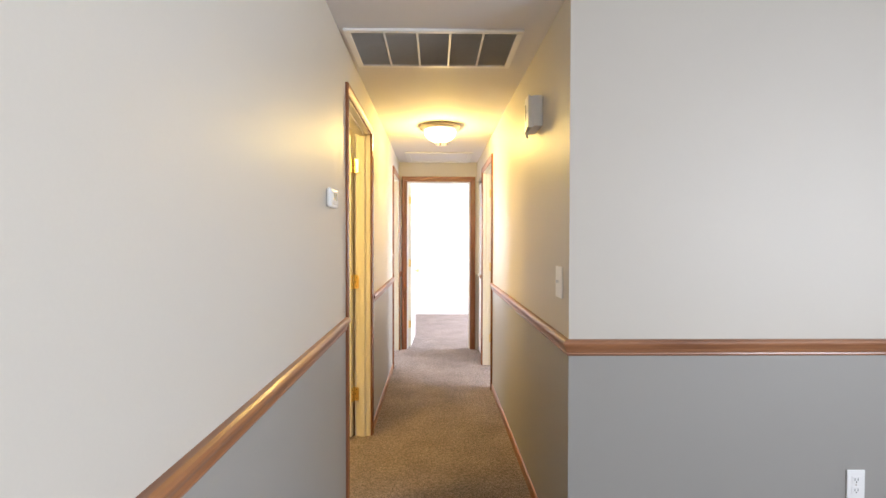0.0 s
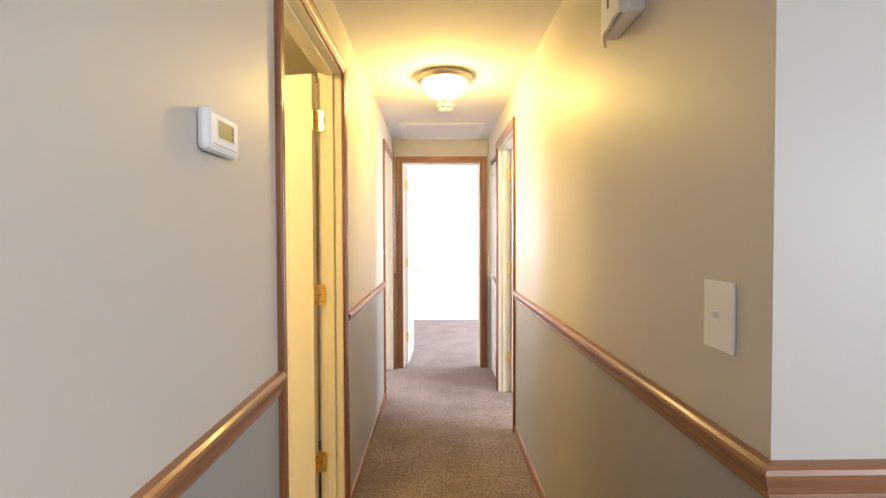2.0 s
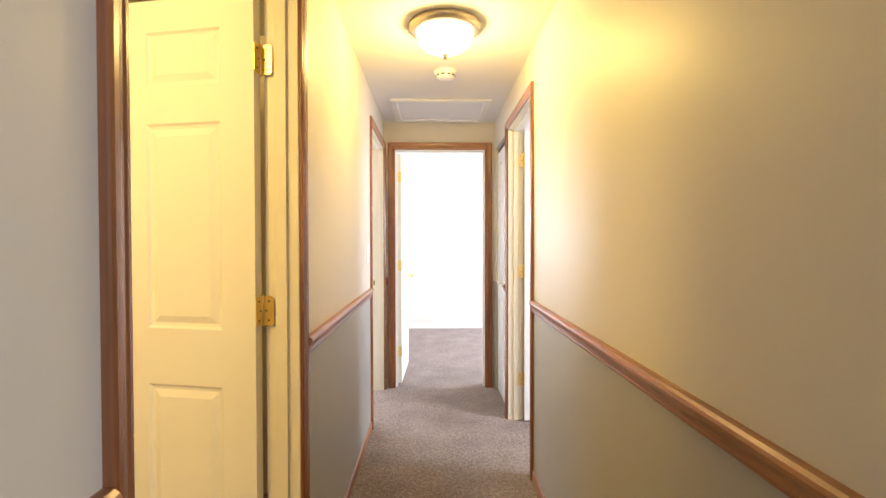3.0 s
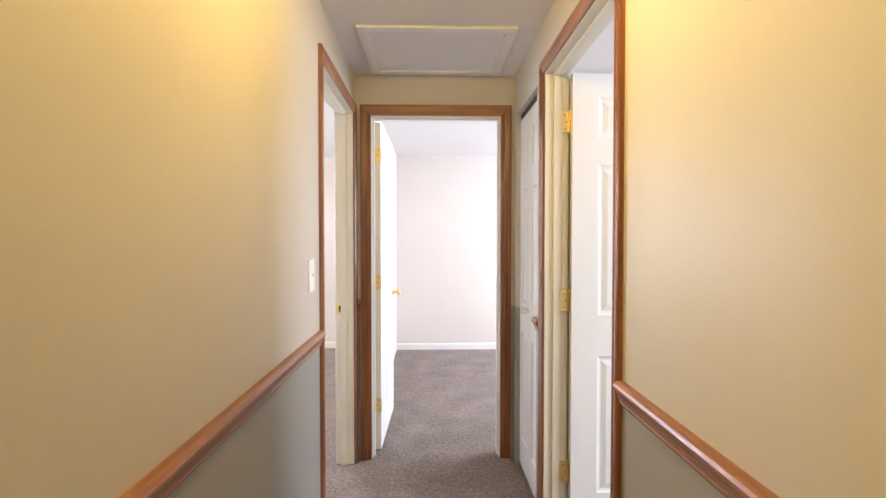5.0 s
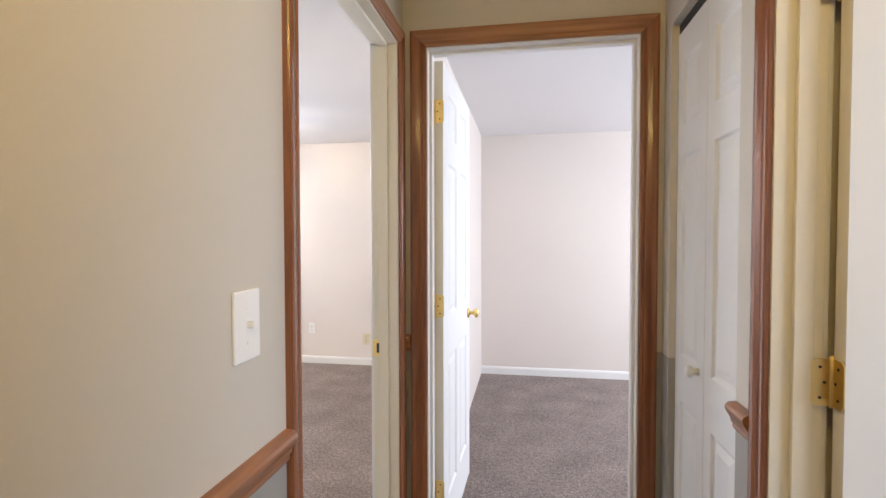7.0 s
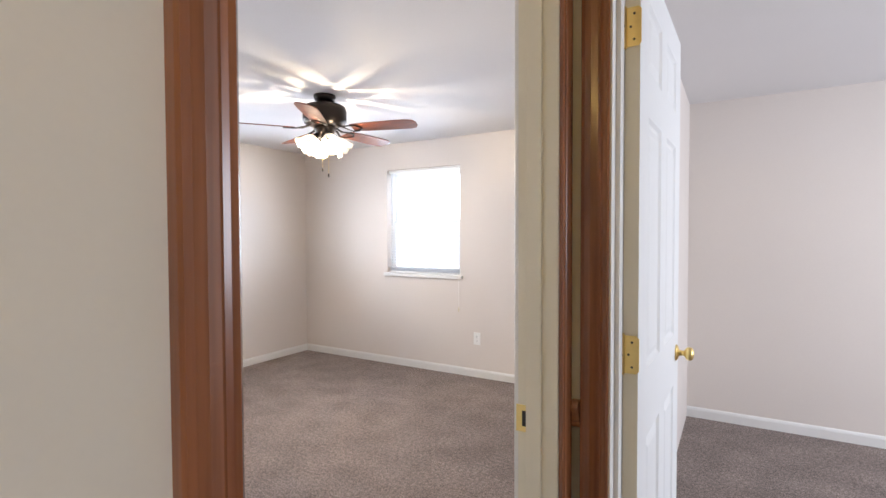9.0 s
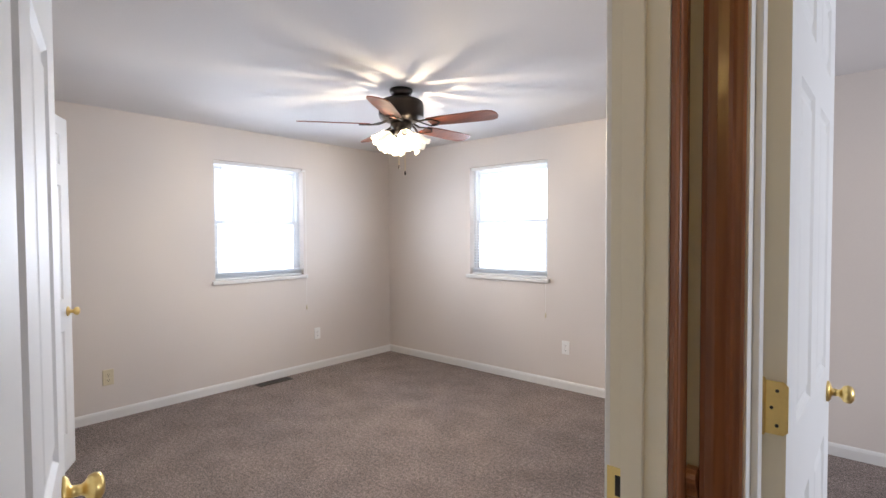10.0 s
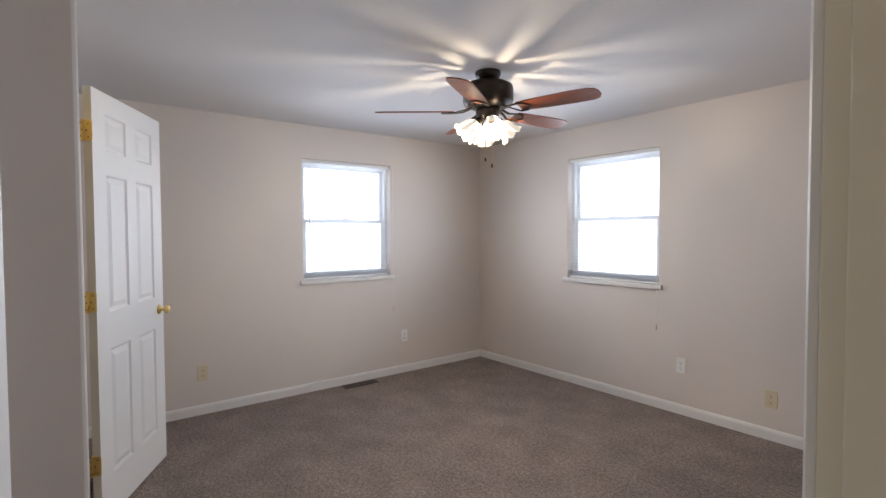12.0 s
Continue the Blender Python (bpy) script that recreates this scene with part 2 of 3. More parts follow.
def wall(name, origin, u, n, length, height, thick, holes, front, back, label, base=0.0):
    """A wall along u from origin; n points out of its front; holes are (from, to, bottom, top) along u."""
    o, u, n = Vector(origin), Vector(u), Vector(n)
    bm = bmesh.new()

    def block(a, b, z0, z1):
        if b - a < 1e-4 or z1 - z0 < 1e-4:
            return
        c = [o + u * s + Vector((0, 0, z)) - n * d for d in (0, thick) for s, z in ((a, z0), (b, z0), (b, z1), (a, z1))]
        v = [bm.verts.new(p) for p in c]
        for q, mi in (((0, 1, 2, 3), 0), ((4, 5, 6, 7), 1), ((0, 1, 5, 4), 0), ((1, 2, 6, 5), 0), ((2, 3, 7, 6), 0), ((3, 0, 4, 7), 0)):
            bm.faces.new([v[i] for i in q]).material_index = mi

    at = 0.0
    for a, b, z0, z1 in sorted(holes):
        block(at, a, base, height)
        block(a, b, base, z0)
        block(a, b, z1, height)
        at = b
    block(at, length, base, height)
    return tagged(part(name, bm, (front, back)), label, "wall", "", "structure")


JT = 0.018


def door_frame(name, origin, u, n, width, height, thick, front, back, stop_at, label, paint=None, wide=1.0):
    """Jambs, stops and casings round an opening; front and back: the casing materials by axis, or None."""
    paint = paint or JAMB
    casing = [(a * wide, c) for a, c in CASING]
    o, u, n = Vector(origin), Vector(u), Vector(n)
    Z = Vector((0, 0, 1))
    root = thing(name, Matrix.Translation(o), label, "door frame", "", "structure")

    def P(s, z, d):
        return u * s + Z * z + n * d

    def slab(s0, s1, z0, z1, d0, d1):
        a, b = P(s0, z0, d0), P(s1, z1, d1)
        return boxed(a, b, 0.0015)

    part("jamb", slab(-JT, 0, 0, height, -thick + 0.001, -0.001), paint, root, "painted jamb")
    part("jamb", slab(width, width + JT, 0, height, -thick + 0.001, -0.001), paint, root, "painted jamb")
    part("head_jamb", slab(-JT, width + JT, height, height + JT, -thick + 0.001, -0.001), paint, root)
    for s0, s1 in ((0, 0.011), (width - 0.011, width)):
        part("door_stop", slab(s0, s1, 0, height, stop_at - 0.018, stop_at + 0.018), paint, root)
    part("door_stop", slab(0.011, width - 0.011, height - 0.011, height, stop_at - 0.018, stop_at + 0.018), paint, root)
    for mats, d0, sg in ((front, 0, 1), (back, -thick, -1)):
        if not mats:
            continue
        g = -0.004
        vert, hor = (mats[2], mats[axis_of(u)]) if isinstance(mats, tuple) else (mats, mats)
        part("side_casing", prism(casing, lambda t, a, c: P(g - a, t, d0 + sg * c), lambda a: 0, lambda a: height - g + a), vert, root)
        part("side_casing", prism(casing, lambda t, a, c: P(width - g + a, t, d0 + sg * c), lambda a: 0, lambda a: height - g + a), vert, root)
        part("head_casing", prism(casing, lambda t, a, c: P(t, height - g + a, d0 + sg * c), lambda a: g - a, lambda a: width - g + a), hor, root)
    return root


def slab_face(bm, w, h, y, sg, cols, rows, bev):
    """One face of a panelled door: a grid in which the panel cells sink by sloped sides."""
    xs = [0] + [c for p in cols for c in p] + [w]
    zs = [0] + [c for p in rows for c in p] + [h]
    for i in range(len(xs) - 1):
        for j in range(len(zs) - 1):
            x0, x1, z0, z1 = xs[i], xs[i + 1], zs[j], zs[j + 1]
            if i % 2 and j % 2:
                rings = []
                for inset, d in ((0, 0), (bev * 0.5, 0.007), (bev, 0.0085)):
                    rings.append([bm.verts.new((x, y - sg * d, z)) for x, z in ((x0 + inset, z0 + inset), (x1 - inset, z0 + inset), (x1 - inset, z1 - inset), (x0 + inset, z1 - inset))])
                for a, b in zip(rings, rings[1:]):
                    for k in range(4):
                        bm.faces.new((a[k], a[(k + 1) % 4], b[(k + 1) % 4], b[k]))
                bm.faces.new(rings[-1])
            else:
                bm.faces.new([bm.verts.new((x, y, z)) for x, z in ((x0, z0), (x1, z0), (x1, z1), (x0, z1))])


def raised_field(w, h, sg):
    bm = bmesh.new()
    e = 0.022
    a = [bm.verts.new(p) for p in ((0, 0, 0), (w, 0, 0), (w, 0, h), (0, 0, h))]
    b = [bm.verts.new((min(max(v.co.x, e), w - e), sg * 0.0065, min(max(v.co.z, e), h - e))) for v in a]
    for k in range(4):
        bm.faces.new((a[k], a[(k + 1) % 4], b[(k + 1) % 4], b[k]))
    bm.faces.new(b)
    return bm


def door_slab(root, w, h, t, cols, rows, bev=0.016):
    """A panelled slab in the root's space: x from the hinge edge, y through the thickness from 0 to t, z up."""
    bm = bmesh.new()
    slab_face(bm, w, h, 0, -1, cols, rows, bev)
    slab_face(bm, w, h, t, 1, cols, rows, bev)
    for a, b in (((0, 0), (0, h)), ((w, 0), (w, h)), ((0, 0), (w, 0)), ((0, h), (w, h))):
        f = bm.faces.new([bm.verts.new(p) for p in ((a[0], 0, a[1]), (b[0], 0, b[1]), (b[0], t, b[1]), (a[0], t, a[1]))])
        f.material_index = 1 if a[0] == b[0] else 0
    slab = part("door_slab", bm, (DOOR, JAMB), root)
    for (x0, x1) in cols:
        for (z0, z1) in rows:
            for y, sg in ((0, -1), (t, 1)):
                f = part("raised_panel", raised_field(x1 - x0 - 2 * bev - 0.004, z1 - z0 - 2 * bev - 0.004, sg), DOOR, slab)
                f.location = (x0 + bev + 0.002, y - sg * 0.0082, z0 + bev + 0.002)
    return slab


def hinge(root, at, u, v, z):
    """A butt hinge: its pin at the point, one leaf along u and one along v (unit vectors)."""
    at, u, v = Vector(at), Vector(u), Vector(v)
    bm = bmesh.new()
    for d, other in ((u, v), (v, u)):
        nrm = Vector((0, 0, 1)).cross(d)
        for th in (0.0,):
            pts = []
            for s, q in ((0.001, -0.046), (0.031, -0.046), (0.038, -0.039), (0.038, 0.039), (0.031, 0.046), (0.001, 0.046)):
                pts.append(at + d * s + Vector((0, 0, z + q)))
            a = [bm.verts.new(p - nrm * 0.0012) for p in pts]
            b = [bm.verts.new(p + nrm * 0.0012) for p in pts]
            bm.faces.new(a)
            bm.faces.new(b[::-1])
            for k in range(6):
                bm.faces.new((a[k], b[k], b[(k + 1) % 6], a[(k + 1) % 6]))
    hg = part("hinge", bm, BRASS, root, "polished brass hinge")
    part("pin", lathe([(0, -0.05), (0.004, -0.05), (0.0055, -0.046), (0.0055, 0.046), (0.004, 0.05), (0, 0.052)], 10, None, Matrix.Translation(at + Vector((0, 0, z)))), BRASS, hg, smooth=True)
    for d in (u, v):
        nrm = Vector((0, 0, 1)).cross(d)
        rot = nrm.to_track_quat("Z", "Y").to_matrix().to_4x4()
        for s, q in ((0.022, -0.03), (0.014, 0.0), (0.022, 0.03)):
            p = at + d * s + Vector((0, 0, z + q))
            part("screw", lathe([(0.003, -0.0024), (0.003, 0.0024), (0, 0.0026)], 8, lathe([(0, -0.0026), (0.003, -0.0024)], 8, None, Matrix.Translation(p) @ rot), Matrix.Translation(p) @ rot), SLOT, hg)
    return hg


KNOB = [(0.0, 0.0), (0.032, 0.0), (0.032, 0.004), (0.026, 0.009), (0.012, 0.013), (0.0105, 0.028), (0.014, 0.034), (0.024, 0.04), (0.0275, 0.05), (0.025, 0.06), (0.016, 0.066), (0.0, 0.068)]


def door_leaf(name, at, turn, w, label, pin_side, knob=True, group="", jamb_turn=-90):
    """An open six-panel door hung at a point; x runs from the hinge edge, the pin stands at y = 0 or t."""
    t, h = 0.035, 2.02
    root = thing(name, pose(at[0], at[1], 0.012, 0, 0, turn), label, "door", group, "structure")
    st = 0.115
    mid = w / 2
    cols = ((st, mid - 0.05), (mid + 0.05, w - st))
    rows = ((0.2, 0.8), (0.98, 1.63), (1.745, 1.92))
    door_slab(root, w, h, t, cols, rows)
    y = 0 if pin_side == 0 else t
    d = Matrix.Rotation(radians(jamb_turn), 3, "Z") @ Vector((1, 0, 0))
    for z in (0.28, 1.04, 1.82):
        hinge(root, (-0.003, y, 0), (0, 1 if y == 0 else -1, 0), d, z)
    if knob:
        for yy, r in ((0, 90), (t, -90)):
            part("knob", lathe([(a * KNOB_SIZE, c * KNOB_SIZE) for a, c in KNOB], 20, None, pose(w - 0.06, yy, 0.905, r)), BRASS, root, "polished brass knob", smooth=True)
        part("latch_plate", boxed((w - 0.0005, t / 2 - 0.012, 0.877), (w + 0.0015, t / 2 + 0.012, 0.933)), BRASS, root)
    return root


def strike_plate(frame_root, at, lo, hi):
    part("strike_plate", boxed(lo, hi, 0.0008), BRASS, frame_root, "brass strike plate")


def moulding(name, profile, p0, p1, n, z0, mats, label, cat, m0=0.0, m1=0.0):
    """A rail or base along a wall from p0 to p1; m0, m1: mitre at the ends (out times this is added)."""
    p0, p1, n = Vector((*p0, 0)), Vector((*p1, 0)), Vector((*n, 0))
    u = (p1 - p0).normalized()
    length = (p1 - p0).length
    bm = bmesh.new()
    k = len(profile)
    a = [bm.verts.new(p0 - u * (m0 * d) + n * d + Vector((0, 0, z0 + z))) for z, d in profile]
    b = [bm.verts.new(p0 + u * (length + m1 * d) + n * d + Vector((0, 0, z0 + z))) for z, d in profile]
    for i in range(k):
        bm.faces.new((a[i], a[(i + 1) % k], b[(i + 1) % k], b[i]))
    bm.faces.new(a[::-1])
    bm.faces.new(b)
    mat = mats[axis_of(u)] if isinstance(mats, tuple) else mats
    return tagged(part(name, bm, mat), label, cat, "", "structure")


# ---- the shell ----
H = 2.285
L, R, T = -0.165, 0.783, 0.097
NEAR, END = 1.722, 5.865
D1, D2, DR, CL = (2.32, 3.19), (4.975, 5.795), (4.255, 5.085), (5.24, 5.785)
EX0, EX1, DH = -0.066, 0.697, 2.045
BW, BN, BS = -4.137, 8.85, 4.78
ER_N = 8.74


def sheet(name, x0, x1, y0, y1, z0, z1, mat, label, cat):
    ob = part(name, boxed((x0, y0, z0), (x1, y1, z1)), mat)
    return tagged(ob, label, cat, "", "structure")


sheet("ground", -400, 400, -400, 400, -0.6, -0.5, GROUND, "flat green lawn outside the house", "ground")
sheet("floor", -4.3, 3.9, -3.2, 9.0, -0.2, 0.0, CARPET, "brown-grey cut pile carpet with trodden patches", "floor")
sheet("ceiling", -4.3, 3.9, -3.2, 9.0, H, H + 0.15, CEIL, "matt white painted ceiling with light texture", "ceiling")

hole = lambda a, b: (a - JT, b + JT, 0, DH + JT)
Y0 = -3.0
wall("wall_hall_west", (L, Y0, 0), (0, 1, 0), (1, 0, 0), END + T - Y0, H, T, [hole(D1[0] - Y0, D1[1] - Y0), hole(D2[0] - Y0, D2[1] - Y0)], HALL, ROOM, "two-tone painted hall wall, off-white over grey")
wall("wall_hall_east", (R, NEAR, 0), (0, 1, 0), (-1, 0, 0), END + T - NEAR, H, T, [hole(DR[0] - NEAR, DR[1] - NEAR), (CL[0] - NEAR, CL[1] - NEAR, 0, 2.04)], HALL, ROOM, "two-tone painted hall wall, off-white over grey")
wall("wall_hall_end", (L, END, 0), (1, 0, 0), (0, -1, 0), R - L, H, T, [hole(EX0 - L, EX1 - L)], HALL, ROOM, "two-tone painted end wall round a doorway")
wall("wall_living_north", (R + T, NEAR, 0), (1, 0, 0), (0, -1, 0), 3.0, H, T, [], HALL, ROOM, "two-tone painted wall, off-white over grey")
wall("wall_living_east", (3.8, Y0, 0), (0, 1, 0), (-1, 0, 0), NEAR + T - Y0, H, T, [(0.5, 2.7, 0.8, 2.05)], HALL, OUTSIDE, "two-tone painted wall with a wide window opening")
wall("wall_living_south", (L, Y0, 0), (1, 0, 0), (0, 1, 0), 3.8 - L + T, H, T, [], HALL, OUTSIDE, "plain two-tone painted wall")
# bedroom
wall("wall_bedroom_west", (BW, 4.36, 0), (0, 1, 0), (1, 0, 0), BN - 4.36 + T, H, 0.15, [(6.837 - 4.36, 7.705 - 4.36, 0.931, 2.0)], ROOM, OUTSIDE, "beige-white painted bedroom wall with a window")
wall("wall_bedroom_north", (BW, BN, 0), (1, 0, 0), (0, -1, 0), L - T - BW, H, 0.15, [(-2.953 - BW, -2.085 - BW, 0.921, 2.015)], ROOM, OUTSIDE, "beige-white painted bedroom wall with a window")
wall("wall_bedroom_east", (L - T, END + T, 0), (0, 1, 0), (-1, 0, 0), BN - END - T + 0.15, H, 0.144, [], ROOM, ROOM, "beige-white painted partition wall")
wall("wall_bedroom_south", (-1.9, BS, 0), (1, 0, 0), (0, 1, 0), L - T + 1.9, H, T, [], ROOM, ROOM, "beige-white painted wall beside the door")
CF = 5.265
wall("wall_closet_return", (-1.9, BS - T, 0), (0, 1, 0), (1, 0, 0), CF - BS + T, H, T, [], ROOM, ROOM, "beige-white painted closet corner")
CD = (-2.85, -2.1)
wall("wall_closet_front", (BW, CF, 0), (1, 0, 0), (0, 1, 0), -1.9 - T - BW, H, T, [hole(CD[0] - BW, CD[1] - BW)], ROOM, ROOM, "beige-white painted wall round a closet doorway")
wall("wall_closet_back", (BW, BS - 0.3, 0), (1, 0, 0), (0, 1, 0), L - T - BW, H, T, [], ROOM, ROOM, "plain painted wall")
# end room, side room, store room
wall("wall_end_room_north", (-0.136, ER_N, 0), (1, 0, 0), (0, -1, 0), 3.94, H, 0.15, [], ROOM, OUTSIDE, "beige-white painted wall, bare")
wall("wall_end_room_east", (3.45, END + T, 0), (0, 1, 0), (-1, 0, 0), ER_N - END - T, H, 0.15, [(0.6, 2.0, 0.9, 2.05)], ROOM, OUTSIDE, "beige-white painted wall with a window opening")
wall("wall_rooms_divide", (R, END, 0), (1, 0, 0), (0, -1, 0), 3.02, H, T, [], ROOM, ROOM, "plain painted partition")
wall("wall_side_room_east", (3.45, NEAR + T, 0), (0, 1, 0), (-1, 0, 0), END - NEAR - T, H, 0.15, [(1.13, 2.33, 0.9, 2.05)], ROOM, OUTSIDE, "plain painted wall with a window opening")
wall("wall_hall_closet_side", (R + T, 5.13, 0), (1, 0, 0), (0, -1, 0), 0.62, H, 0.07, [], ROOM, ROOM, "plain painted partition")
wall("wall_hall_closet_back", (R + T + 0.62, 5.13, 0), (0, 1, 0), (1, 0, 0), END - 5.13, H, 0.07, [], ROOM, ROOM, "plain painted partition")
wall("wall_store_north", (-2.6, 4.1, 0), (1, 0, 0), (0, -1, 0), 2.6 + L - T, H, T, [], ROOM, ROOM, "plain painted wall")
wall("wall_store_west", (-2.6, 1.2, 0), (0, 1, 0), (1, 0, 0), 2.9, H, T, [], ROOM, ROOM, "plain painted wall")
wall("wall_store_south", (-2.6, 1.2, 0), (1, 0, 0), (0, 1, 0), 2.6 + L - T, H, T, [], ROOM, ROOM, "plain painted wall")

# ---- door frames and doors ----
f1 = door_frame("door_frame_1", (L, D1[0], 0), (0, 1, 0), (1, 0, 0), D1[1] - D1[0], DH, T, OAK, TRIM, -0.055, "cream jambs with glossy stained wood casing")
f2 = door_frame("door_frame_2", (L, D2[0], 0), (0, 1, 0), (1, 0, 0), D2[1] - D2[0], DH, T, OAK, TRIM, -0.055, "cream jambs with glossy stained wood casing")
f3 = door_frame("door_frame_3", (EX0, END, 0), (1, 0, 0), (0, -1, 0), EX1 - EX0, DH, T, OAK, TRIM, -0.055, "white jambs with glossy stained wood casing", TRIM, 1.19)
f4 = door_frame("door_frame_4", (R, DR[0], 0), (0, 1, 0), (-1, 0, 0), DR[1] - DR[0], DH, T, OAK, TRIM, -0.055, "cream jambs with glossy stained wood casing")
f5 = door_frame("door_frame_5", (CD[0], CF, 0), (1, 0, 0), (0, 1, 0), CD[1] - CD[0], DH, T, TRIM, None, -0.06, "white casing and cream jambs of a bedroom closet")
strike_plate(f2, None, (-0.1, D2[1] - D2[0] - 0.002, 0.882), (-0.058, D2[1] - D2[0] + 0.001, 0.945))
part("latch_hole", boxed((-0.085, D2[1] - D2[0] - 0.003, 0.896), (-0.067, D2[1] - D2[0] - 0.001, 0.932)), SLOT, f2)

door_leaf("door_1", (L - T - 0.02, D1[1] - 0.006, 0), 180 - 12, D1[1] - D1[0] - 0.01, "white six-panel door with brass hinges, standing open", 0, jamb_turn=180)
door_leaf("door_2", (L - T - 0.008, D2[0] + 0.005, 0), 180 - 14.5, 0.755, "white six-panel bedroom door with brass knob, standing open", 1, jamb_turn=180)
door_leaf("door_3", (EX0 + 0.042, END + T + 0.004, 0), 88.5, EX1 - EX0 - 0.008, "white six-panel door with brass knob, opened into the end room", 1, jamb_turn=180)
door_leaf("door_4", (R + T + 0.012, DR[1] - 0.045, 0), 0, DR[1] - DR[0] - 0.01, "white six-panel door with brass hinges, standing open", 1, jamb_turn=180)
door_leaf("door_5", (CD[0] - 0.002, CF + 0.08, 0), 180 - 29, 0.73, "white six-panel closet door with brass knob, swung wide open", 1, jamb_turn=180)

# ---- bifold closet door in the hall ----
bf = thing("door_6", pose(R + 0.022, CL[0], 0.015), "closed white panelled bifold closet door", "door", "", "structure")
hw = (CL[1] - CL[0]) / 2 - 0.003
for i in range(2):
    lf = thing("bifold_leaf", pose(0.03, 0.002 + i * (hw + 0.003), 0.0, 0, 0, 90), "", "")
    lf.parent = bf
    door_slab(lf, hw, 1.985, 0.03, ((0.055, hw - 0.055),), ((0.16, 0.78), (0.93, 1.58), (1.68, 1.89)), 0.014)
part("knob", lathe([(0, 0), (0.012, 0), (0.009, 0.012), (0.017, 0.02), (0.019, 0.028), (0.012, 0.035), (0, 0.036)], 16, None, pose(0.0, hw + 0.05, 0.92, 0, -90)), PLASTIC, bf, "small white knob", smooth=True)
part("track", boxed((0.002, 0.0, 1.99), (0.035, CL[1] - CL[0], 2.022), 0.002), SLOT, bf, "dark metal bifold track")

# ---- chair rails and baseboards ----
Z_R = 0.893
rl = "glossy stained wood chair rail on the wall"
C = 0.057
moulding("trim_rail_1", RAIL, (L, Y0), (L, D1[0] - C), (1, 0), Z_R, OAK, rl, "chair rail")
moulding("trim_rail_2", RAIL, (L, D1[1] + C), (L, D2[0] - C), (1, 0), Z_R, OAK, rl, "chair rail")
moulding("trim_rail_3", RAIL, (R, NEAR), (R, DR[0] - C), (-1, 0), Z_R, OAK, rl, "chair rail", m0=1.0)
moulding("trim_rail_4", RAIL, (R, DR[1] + C), (R, CL[0] - 0.004), (-1, 0), Z_R, OAK, "short stub of stained wood chair rail", "chair rail")
moulding("trim_rail_5", RAIL, (R, NEAR), (3.8, NEAR), (0, -1), Z_R, OAK, rl, "chair rail", m0=1.0)
moulding("trim_rail_6", RAIL, (L + 0.013, END), (EX0 - 0.068, END), (0, -1), Z_R, OAK, "tiny stub of stained wood chair rail between casings", "chair rail")
SMALL = [(0, 0), (0, 0.009), (0.05, 0.009), (0.056, 0.006), (0.058, 0)]
bl = "low stained wood baseboard above the carpet"
moulding("baseboard_1", SMALL, (L, Y0), (L, D1[0] - C), (1, 0), 0, OAK, bl, "baseboard")
moulding("baseboard_2", SMALL, (L, D1[1] + C), (L, D2[0] - C), (1, 0), 0, OAK, bl, "baseboard")
moulding("baseboard_3", SMALL, (R, NEAR), (R, DR[0] - C), (-1, 0), 0, OAK, bl, "baseboard", m0=1.0)
moulding("baseboard_4", SMALL, (R, NEAR), (3.8, NEAR), (0, -1), 0, OAK, bl, "baseboard", m0=1.0)
wb = "white painted wooden baseboard"
moulding("baseboard_5", BASE, (BW, CF), (BW, BN), (1, 0), 0, TRIM, wb, "baseboard", m1=-1.0)
moulding("baseboard_6", BASE, (BW, BN), (L - T, BN), (0, -1), 0, TRIM, wb, "baseboard", m0=-1.0, m1=-1.0)
moulding("baseboard_7", BASE, (L - T, BN), (L - T, D2[1] + C), (-1, 0), 0, TRIM, wb, "baseboard", m0=-1.0)
moulding("baseboard_8", BASE, (-0.136, ER_N), (3.45, ER_N), (0, -1), 0, TRIM, wb, "baseboard", m0=-1.0)
moulding("baseboard_9", BASE, (-0.136, END + T + 0.02), (-0.136, ER_N), (1, 0), 0, TRIM, wb, "baseboard", m1=-1.0)
moulding("baseboard_10", BASE, (BW, CF), (CD[0] - C, CF), (0, 1), 0, TRIM, wb, "baseboard")
moulding("baseboard_11", BASE, (CD[1] + C, CF), (-1.9, CF), (0, 1), 0, TRIM, wb, "baseboard", m1=1.0)
moulding("baseboard_12", BASE, (-1.9, CF), (-1.9, BS), (1, 0), 0, TRIM, wb, "baseboard", m0=1.0)


